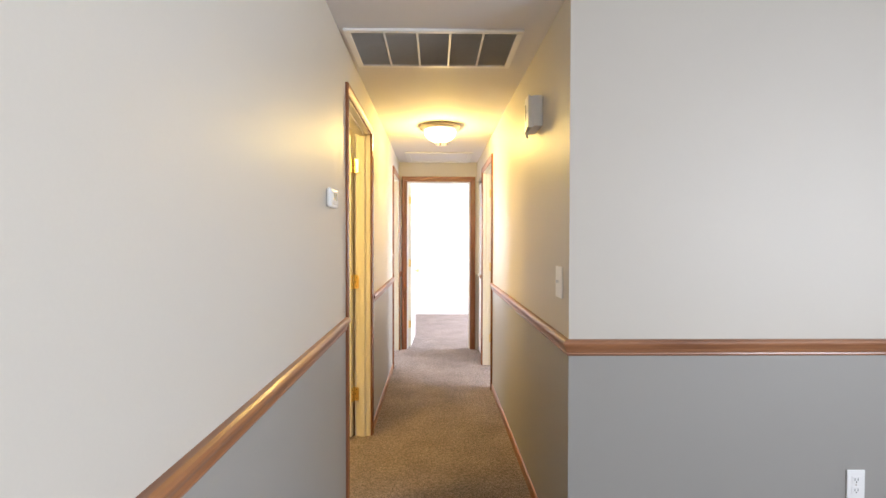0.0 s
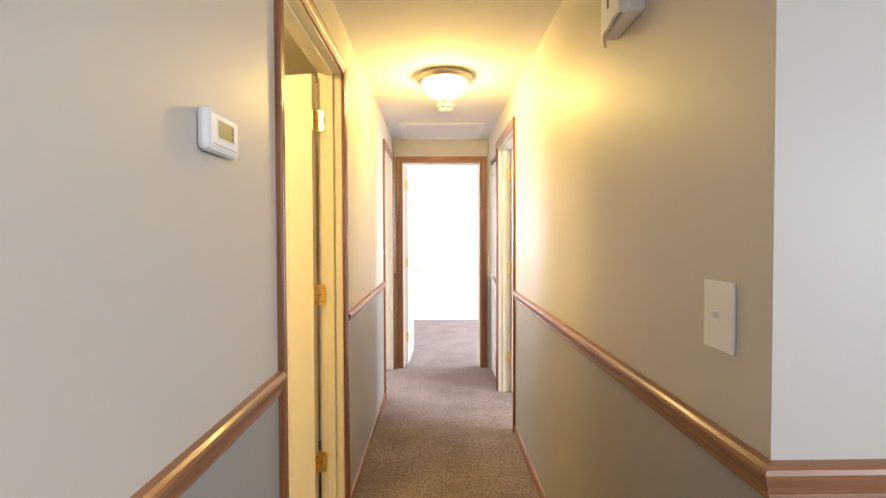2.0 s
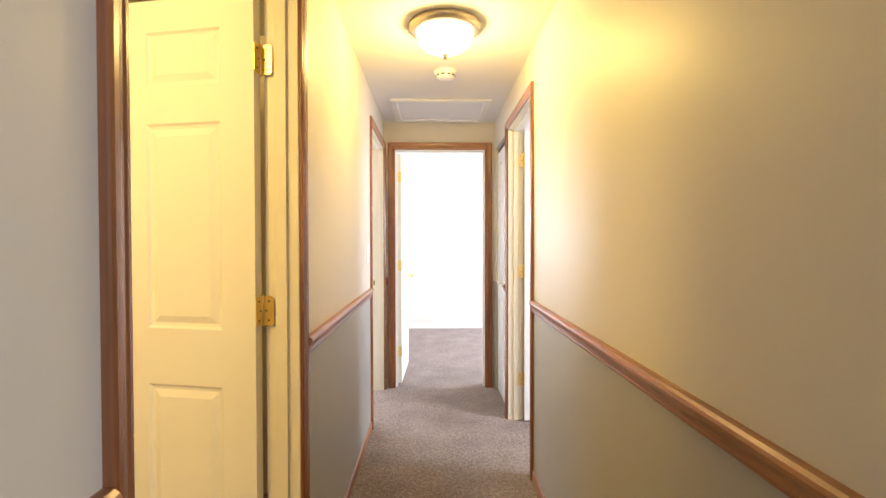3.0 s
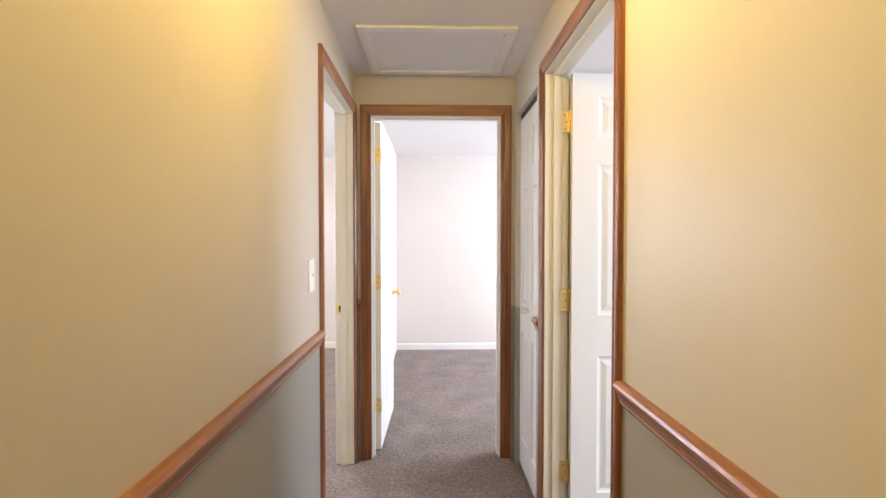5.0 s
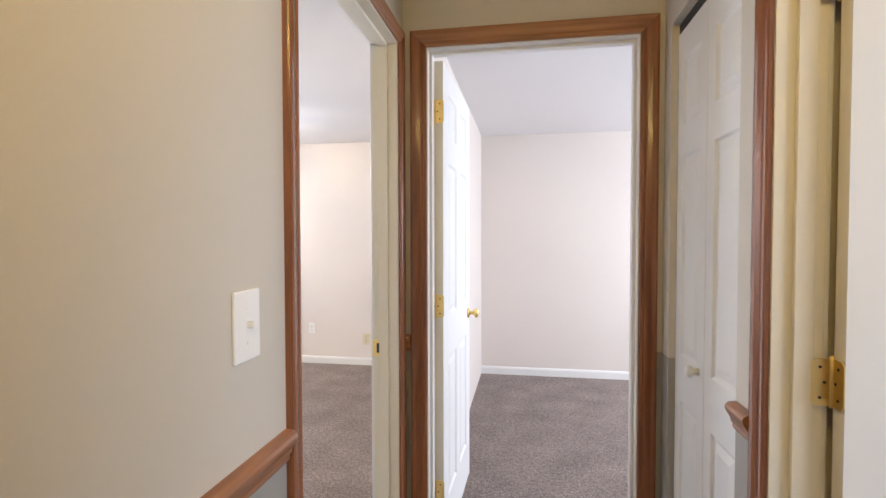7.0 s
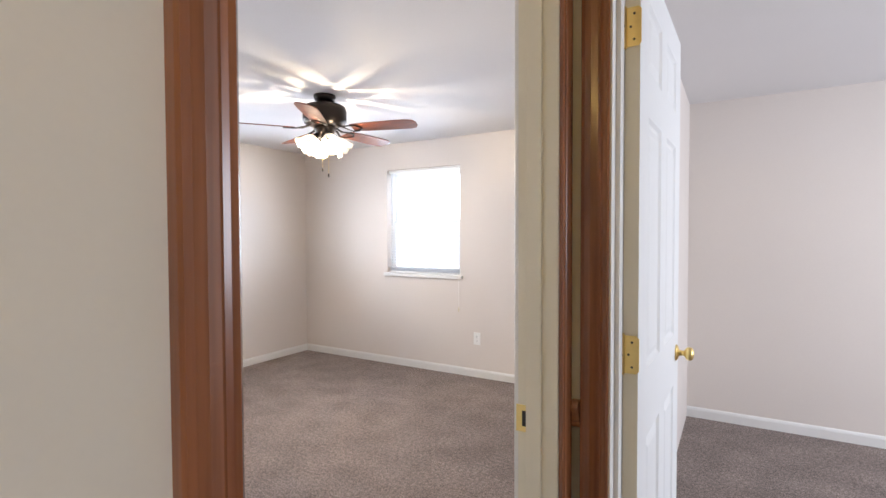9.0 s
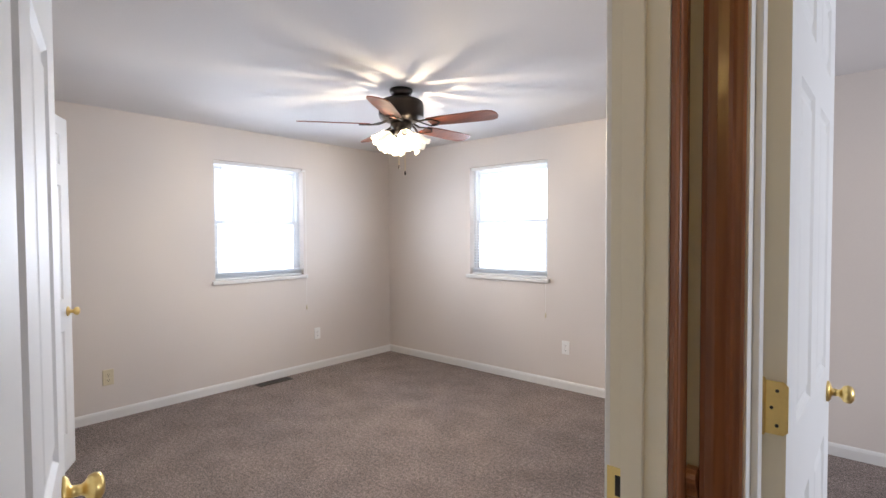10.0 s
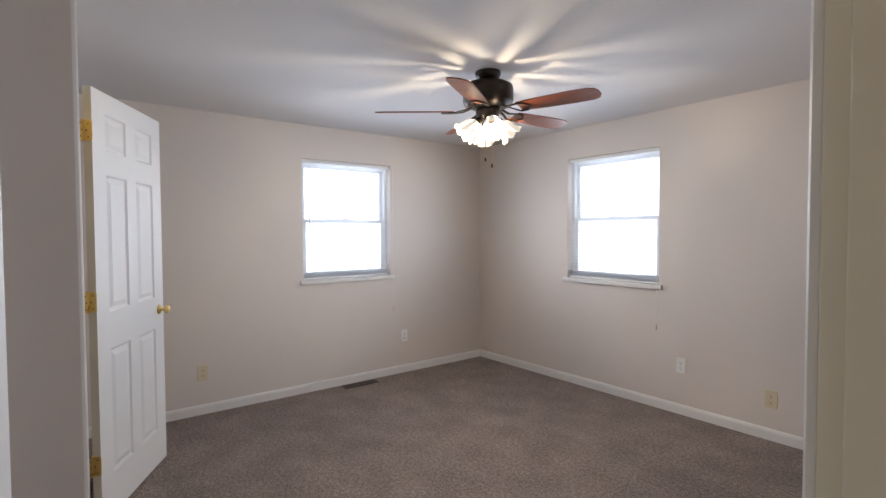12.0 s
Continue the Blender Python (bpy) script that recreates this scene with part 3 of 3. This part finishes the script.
# ---- windows: local x along the wall, y into the room, z up ----
def window(name, m, w, z0, z1):
    root = thing(name, m, "white vinyl double-hung window, bright with daylight", "window", "", "structure")
    h = z1 - z0
    fr = part("window_frame", boxed((0, -0.14, z0), (0.03, -0.07, z1), 0.002), VINYL, root)
    part("window_frame", boxed((w - 0.03, -0.14, z0), (w, -0.07, z1), 0.002), VINYL, root)
    part("window_frame", boxed((0.03, -0.14, z1 - 0.03), (w - 0.03, -0.07, z1), 0.002), VINYL, root)
    part("window_frame", boxed((0.03, -0.14, z0), (w - 0.03, -0.07, z0 + 0.03), 0.002), VINYL, root)
    zm = z0 + h * 0.49
    for a, b, y in ((zm - 0.018, z1 - 0.03, -0.115), (z0 + 0.03, zm + 0.018, -0.088)):
        s = part("sash", boxed((0.03, y - 0.012, a), (0.062, y + 0.012, b), 0.002), VINYL, root)
        box_m = [((w - 0.062, y - 0.012, a), (w - 0.03, y + 0.012, b)), ((0.062, y - 0.012, b - 0.034), (w - 0.062, y + 0.012, b)), ((0.062, y - 0.012, a), (w - 0.062, y + 0.012, a + 0.034))]
        for lo, hi in box_m:
            part("sash_bar", boxed(lo, hi, 0.002), VINYL, s)
        p = part("pane", boxed((0.062, y - 0.002, a + 0.034), (w - 0.062, y + 0.002, b - 0.034)), GLASS, s)
        p.visible_shadow = False
    part("sash_lock", boxed((w / 2 - 0.03, -0.085, zm + 0.018), (w / 2 + 0.03, -0.068, zm + 0.03), 0.003), VINYL, root)
    part("window_sill", boxed((-0.03, 0.0005, z0 - 0.034), (w + 0.03, 0.032, z0), 0.004), TRIM, root, "white painted sill board")
    part("window_sill", boxed((0, -0.15, z0 - 0.034), (w, 0.0, z0)), TRIM, root)
    return root


def blind(m, w, z0, z1):
    root = thing("mini_blind", m, "white horizontal mini blind lowered with open slats", "blind", "window blinds")
    part("headrail", boxed((0.006, -0.05, z1 - 0.03), (w - 0.006, -0.02, z1 - 0.002), 0.002), PLASTIC, root)
    sl = bmesh.new()
    prev = None
    for k in range(5):
        y = -0.0125 + 0.025 * k / 4
        z = 0.0022 * (1 - (2 * k / 4 - 1) ** 2)
        row = [sl.verts.new((0.01, y, z)), sl.verts.new((w - 0.01, y, z)), sl.verts.new((0.01, y, z + 0.0005)), sl.verts.new((w - 0.01, y, z + 0.0005))]
        if prev:
            sl.faces.new((prev[0], prev[1], row[1], row[0]))
            sl.faces.new((prev[2], row[2], row[3], prev[3]))
        prev = row
    first = part("slat", sl, SLAT, root)
    zs = [z1 - 0.05 - 0.028 * k for k in range(int((z1 - z0 - 0.13) / 0.028))] + [z0 + 0.018 + 0.0065 * k for k in range(7)]
    first.location = (0, -0.035, zs[0])
    for z in zs[1:]:
        s = new("slat", first.data)
        s.parent = root
        s.location = (0, -0.035, z)
    part("bottom_rail", boxed((0.01, -0.047, z0 + 0.002), (w - 0.01, -0.023, z0 + 0.014), 0.002), PLASTIC, root)
    for x in (0.1, w - 0.1):
        part("ladder_cord", lathe([(0.0012, z0 + 0.01), (0.0012, z1 - 0.03)], 6, None, pose(x, -0.021, 0)), PLASTIC, root)
    part("tilt_wand", lathe([(0, z1 - 0.62), (0.004, z1 - 0.62), (0.0035, z1 - 0.05), (0, z1 - 0.05)], 8, None, pose(w - 0.07, -0.014, 0)), PLASTIC, root, "clear plastic wand")
    cord = part("lift_cord", lathe([(0.0015, z0 - 0.3), (0.0015, z1 - 0.02)], 6, None, pose(-0.004, 0.038, 0)), PLASTIC, root)
    part("tassel", lathe([(0, z0 - 0.345), (0.006, z0 - 0.345), (0.007, z0 - 0.33), (0.003, z0 - 0.3), (0, z0 - 0.298)], 10, None, pose(-0.004, 0.038, 0)), IVORY, cord, "small cord tassel", smooth=True)
    part("cord_bridge", boxed((-0.0055, -0.03, z1 - 0.022), (0.012, 0.0395, z1 - 0.018)), PLASTIC, root)


WM = pose(BW, 7.705, 0, 0, 0, -90)
NM = pose(-2.085, BN, 0, 0, 0, 180)
window("window_1", WM, 0.868, 0.965, 2.0)
window("window_2", NM, 0.868, 0.955, 2.015)
blind(pose(BW, 7.705, 0, 0, 0, -90), 0.868, 0.967, 2.0)
blind(pose(-2.085, BN, 0, 0, 0, 180), 0.868, 0.957, 2.015)


# ---- ceiling: return grille, hatch, lamp, detector ----
gr = thing("return_air_grille", pose(-0.145, 2.085, H), "large white-framed return air grille with grey louvres", "vent")
gw, gd = 0.82, 0.475
fb = 0.03
for lo, hi in (((0, 0, -0.012), (gw, fb, 0)), ((0, gd - fb, -0.012), (gw, gd, 0)), ((0, fb, -0.012), (fb, gd - fb, 0)), ((gw - fb, fb, -0.012), (gw, gd - fb, 0))):
    part("frame", boxed(lo, hi, 0.003), PLASTIC, gr)
for i in range(1, 5):
    x = fb + (gw - 2 * fb) * i / 5
    part("divider", boxed((x - 0.005, fb, -0.011), (x + 0.005, gd - fb, 0)), PLASTIC, gr)
lv = bmesh.new()
for lo, hi in (((-0.0, -0.009, -0.0006), (gw - 2 * fb, 0.009, 0.0006)),):
    box(lv, lo, hi)
    bmesh.ops.rotate(lv, verts=lv.verts, matrix=Matrix.Rotation(radians(40), 3, "X"))
first = part("louvre", lv, FILTER, gr)
first.location = (fb, fb + 0.008, -0.0045)
for i in range(1, 31):
    o = new("louvre", first.data)
    o.parent = gr
    o.location = (fb, fb + 0.008 + i * 0.0131, -0.0045)
part("backing", boxed((fb, fb, -0.0008), (gw - fb, gd - fb, 0.0)), FILTER, gr)

ht = thing("attic_hatch", pose(-0.055, 5.17, H), "white framed attic access hatch in the ceiling", "hatch")
hx, hy, hb = 0.735, 0.64, 0.05
for lo, hi in (((0, 0, -0.014), (hx, hb, 0)), ((0, hy - hb, -0.014), (hx, hy, 0)), ((0, hb, -0.014), (hb, hy - hb, 0)), ((hx - hb, hb, -0.014), (hx, hy - hb, 0))):
    part("frame", boxed(lo, hi, 0.004), TRIM, ht)
part("hatch_panel", boxed((hb, hb, -0.004), (hx - hb, hy - hb, 0)), CEIL, ht)

lp = thing("ceiling_light", pose(*LAMP, H), "lit flush-mount ceiling light, brushed metal rim and glass bowl", "ceiling light")
part("rim", lathe([(0, 0), (0.165, 0), (0.17, -0.008), (0.17, -0.02), (0.16, -0.034), (0.135, -0.042), (0.125, -0.036), (0, -0.03)], 40), NICKEL, lp, smooth=True)
bw = part("bowl", lathe([(0.126, -0.036), (0.132, -0.055), (0.122, -0.085), (0.095, -0.112), (0.055, -0.13), (0.0, -0.136)], 40), BOWL, lp, "glowing frosted glass bowl", smooth=True)
bw.visible_shadow = False
part("finial", lathe([(0, -0.135), (0.012, -0.136), (0.015, -0.143), (0.008, -0.15), (0.01, -0.158), (0, -0.165)], 16), NICKEL, lp, smooth=True)

sd = thing("smoke_detector", pose(0.332, 4.595, H), "round white smoke detector on the ceiling", "smoke detector")
part("base", lathe([(0, 0), (0.068, 0), (0.068, -0.012), (0.062, -0.016), (0, -0.016)], 28), PLASTIC, sd, smooth=True)
part("cover", lathe([(0.058, -0.016), (0.055, -0.036), (0.046, -0.044), (0.02, -0.048), (0, -0.048)], 28), PLASTIC, sd, smooth=True)
for i in range(10):
    a = 36 * i
    part("slot", boxed((0.0515, -0.01, -0.034), (0.0575, 0.01, -0.026)), SLOT, sd).rotation_euler = (0, 0, radians(a))


# ---- wall plates: local x along the wall, y out of it, z up ----
def plate(name, m, w, h, label, cat, mat=PLASTIC):
    root = thing(name, m, label, cat, "wall plates")
    part("cover_plate", boxed((-w / 2, 0, -h / 2), (w / 2, 0.006, h / 2), 0.0022), mat, root)
    return root


def outlet(m, mat=PLASTIC, label="white duplex power outlet on the wall"):
    r = plate("power_outlet", m, 0.07, 0.115, label, "outlet", mat)
    for z in (0.02, -0.02):
        s = part("socket", boxed((-0.017, 0.006, z - 0.014), (0.017, 0.008, z + 0.014), 0.0009), mat, r)
        for x in (-0.006, 0.006):
            part("slot", boxed((x - 0.0012, 0.0078, z - 0.003), (x + 0.0012, 0.0083, z + 0.006)), SLOT, s)
        part("slot", boxed((-0.0022, 0.0078, z - 0.0105), (0.0022, 0.0083, z - 0.006)), SLOT, s)
    part("screw", boxed((-0.0025, 0.006, -0.0025), (0.0025, 0.0068, 0.0025)), NICKEL, r)


def switch(m, w, h, label):
    r = plate("light_switch", m, w, h, label, "switch")
    part("toggle_surround", boxed((-0.006, 0.006, -0.012), (0.006, 0.0068, 0.012)), PLASTIC, r)
    part("toggle", boxed((-0.0045, 0.0068, -0.004), (0.0045, 0.018, 0.007), 0.0015), PLASTIC, r)
    for z in (0.03, -0.03):
        part("screw", lathe([(0.003, 0), (0.003, 0.001), (0, 0.0014)], 8, None, pose(0, 0.006, z, -90)), PLASTIC, r)


EAST_FACE = lambda y, z: pose(R, y, z, 0, 0, 90)
WEST_FACE = lambda y, z: pose(L, y, z, 0, 0, -90)
switch(EAST_FACE(1.862, 1.163), 0.095, 0.128, "oversized white toggle switch plate on the hall wall")
switch(WEST_FACE(4.778, 1.187), 0.077, 0.12, "white toggle switch plate beside the bedroom door")
outlet(pose(1.9, NEAR, 0.39, 0, 0, 180))
BWF = lambda y, z: pose(BW, y, z, 0, 0, -90)
outlet(BWF(6.04, 0.315), IVORY, "ivory duplex power outlet on the wall")
outlet(BWF(7.85, 0.36))
outlet(pose(-1.905, BN, 0.365, 0, 0, 180))
outlet(pose(-1.315, BN, 0.27, 0, 0, 180), IVORY, "ivory duplex power outlet on the wall")

th = thing("thermostat", WEST_FACE(1.9, 1.505) @ Matrix.Scale(0.86, 4), "white digital thermostat with a small display", "thermostat")
part("case", boxed((-0.08, 0, -0.046), (0.08, 0.028, 0.046), 0.013), PLASTIC, th)
part("display_bezel", boxed((-0.046, 0.0275, -0.017), (0.042, 0.0292, 0.028), 0.0006), PLASTIC, th)
part("display", boxed((-0.042, 0.029, -0.013), (0.038, 0.0297, 0.024)), LCD, th, "olive liquid crystal display")
for k, z in enumerate((-0.006, 0.006, 0.016)):
    part("display_icon", boxed((-0.039, 0.0296, z - 0.003), (-0.03 + 0.003 * (k % 2), 0.0299, z + 0.003)), SLOT, th)
part("seam", boxed((-0.06, 0.0278, -0.03), (0.06, 0.0284, -0.029)), SLOT, th)

ch = thing("door_chime", EAST_FACE(2.295, 1.947) @ Matrix.Scale(0.87, 4), "white plastic door chime box high on the hall wall", "door chime")
bm = bmesh.new()
box(bm, (-0.115, 0, -0.08), (0.115, 0.055, 0.09), 0.008)
part("case", bm, PLASTIC, ch)
bm = bmesh.new()
cols = []
for k in range(13):
    x = -0.108 + 0.216 * k / 12
    d = 0.078 - 0.034 * max(0.0, (x + 0.02) / 0.13) ** 2
    z0 = -0.084 - 0.014 * (k / 12) ** 2 + 0.006 * math.sin(k * 0.9)
    cols.append([bm.verts.new(p) for p in ((x, d, z0), (x, d, 0.092), (x, d - 0.009, 0.092), (x, d - 0.009, z0))])
for a, b in zip(cols, cols[1:]):
    for k in range(4):
        bm.faces.new((a[k], a[(k + 1) % 4], b[(k + 1) % 4], b[k]))
bm.faces.new(cols[0])
bm.faces.new(cols[-1])
part("front_cover", bm, PLASTIC, ch)
part("end_panel", boxed((-0.108, 0.05, -0.085), (-0.1, 0.0688, 0.085), 0.001), PLASTIC, ch)
part("slot", boxed((-0.03, 0.0775, -0.035), (-0.014, 0.0787, 0.055)), SLOT, ch, "dark vertical sound slot")
part("seam", boxed((-0.1, 0.0775, 0.008), (-0.02, 0.0784, 0.0095)), SLOT, ch)

rg = thing("floor_register", pose(-4.05, 7.32, 0.0), "dark brown metal floor register set in the carpet", "floor vent")
part("frame", boxed((-0.05, -0.165, 0), (0.05, 0.165, 0.006), 0.002), REGISTER, rg)
for i in range(14):
    y = -0.14 + i * 0.0215
    part("fin", boxed((-0.036, y - 0.004, 0.006), (0.036, y + 0.004, 0.0085)), SLOT, rg)

# ---- ceiling fan with light kit ----
fan = thing("ceiling_fan", pose(*FAN, H, 0, 0, FAN_TURN), "dark bronze ceiling fan with five cherry blades and lit shades", "ceiling fan")
part("canopy", lathe([(0, 0), (0.072, 0), (0.074, -0.012), (0.066, -0.034), (0.05, -0.042), (0, -0.042)], 32), DARK_METAL, fan, smooth=True)
part("motor_housing", lathe([(0, -0.042), (0.05, -0.042), (0.055, -0.062), (0.12, -0.07), (0.14, -0.082), (0.145, -0.105), (0.145, -0.17), (0.135, -0.19), (0.1, -0.205), (0.0, -0.207)], 40), DARK_METAL, fan, smooth=True)
part("switch_housing", lathe([(0, -0.207), (0.07, -0.207), (0.072, -0.23), (0.06, -0.255), (0.048, -0.28), (0.03, -0.29), (0, -0.292)], 32), DARK_METAL, fan, smooth=True)


def blade_mesh():
    bm = bmesh.new()
    pts = [(0.2, -0.05), (0.32, -0.06), (0.5, -0.066), (0.6, -0.064), (0.635, -0.05), (0.65, -0.02), (0.65, 0.02), (0.635, 0.05), (0.6, 0.064), (0.5, 0.066), (0.32, 0.06), (0.2, 0.05)]
    tilt = Matrix.Rotation(radians(-12), 3, "X")
    a = [bm.verts.new(tilt @ Vector((x, y, 0.003)) + Vector((0, 0, -0.226))) for x, y in pts]
    b = [bm.verts.new(tilt @ Vector((x, y, -0.003)) + Vector((0, 0, -0.226))) for x, y in pts]
    bm.faces.new(a)
    bm.faces.new(b[::-1])
    for i in range(len(pts)):
        j = (i + 1) % len(pts)
        bm.faces.new((a[i], a[j], b[j], b[i]))
    return bm


def iron_mesh():
    bm = bmesh.new()
    tilt = Matrix.Rotation(radians(-12), 3, "X")
    for sg in (-1, 1):
        path = [(0.09, 0.012 * sg, -0.203), (0.14, 0.02 * sg, -0.222), (0.19, 0.045 * sg, -0.232 - 0.009 * sg), (0.235, 0.042 * sg, -0.232 - 0.008 * sg), (0.27, 0.008 * sg, -0.232)]
        prev = None
        for x, y, z in path:
            c = Vector((x, y, z))
            q = [bm.verts.new(c + Vector(d)) for d in ((0, -0.008, -0.004), (0, 0.008, -0.004), (0, 0.008, 0.003), (0, -0.008, 0.003))]
            if prev:
                for i in range(4):
                    bm.faces.new((prev[i], prev[(i + 1) % 4], q[(i + 1) % 4], q[i]))
            else:
                bm.faces.new(q)
            prev = q
        bm.faces.new(prev)
    return bm


b0 = part("blade", blade_mesh(), BLADE, fan, "reddish cherry wood blade")
i0 = part("blade_iron", iron_mesh(), DARK_METAL, b0, "dark bronze scrolled blade bracket")
for k in range(1, 5):
    b = new("blade", b0.data)
    b.parent = fan
    b.rotation_euler = (0, 0, radians(72 * k))
    tagged(b, "reddish cherry wood blade")
    i = new("blade_iron", i0.data)
    i.parent = b
    tagged(i, "dark bronze scrolled blade bracket")


def shade_mesh(m):
    """A fluted tulip shade, open downwards, with a waved rim."""
    bm = bmesh.new()
    prof = [(0.02, 0.0), (0.027, -0.012), (0.042, -0.03), (0.05, -0.055), (0.053, -0.078), (0.062, -0.1), (0.07, -0.11)]
    steps = 32
    rings = []
    for k, (r, z) in enumerate(prof):
        wave = 0.05 * k / (len(prof) - 1)
        rings.append([bm.verts.new(m @ Vector(((r * (1 + wave * math.cos(8 * a))) * math.cos(a), (r * (1 + wave * math.cos(8 * a))) * math.sin(a), z + wave * 0.12 * math.cos(8 * a)))) for a in [2 * math.pi * i / steps for i in range(steps)]])
    for a, b in zip(rings, rings[1:]):
        for i in range(steps):
            bm.faces.new((a[i], a[(i + 1) % steps], b[(i + 1) % steps], b[i])).material_index = 1 if i % 4 == 0 else 0
    return bm


for k in range(4):
    m = pose(0, 0, -0.272, 0, 0, 45 + 90 * k) @ pose(0.062, 0, -0.008, 0, -46, 0)
    part("lamp_arm", lathe([(0, 0.03), (0.014, 0.03), (0.018, 0.01), (0.024, 0.0), (0.024, -0.014), (0, -0.014)], 16, None, m), DARK_METAL, fan, smooth=True)
    s = part("shade", shade_mesh(m @ pose(0, 0, -0.006)), (SHADE, RIB), fan, "glowing fluted glass tulip shade", smooth=True)
    at = fan.matrix_basis @ m @ Vector((0, 0, -0.085))
    bulb_light("fan_bulb", at, 36, 0.005, (1.0, 0.83, 0.6))
for x, z in ((0.02, -0.52), (-0.025, -0.48)):
    c = part("pull_chain", lathe([(0.0014, -0.29), (0.0014, z)], 6, None, pose(x, 0.01, 0)), BRASS, fan)
    part("fob", lathe([(0, z), (0.005, z - 0.004), (0.0065, z - 0.018), (0.004, z - 0.028), (0, z - 0.03)], 10, None, pose(x, 0.01, 0)), DARK_METAL, c, smooth=True)
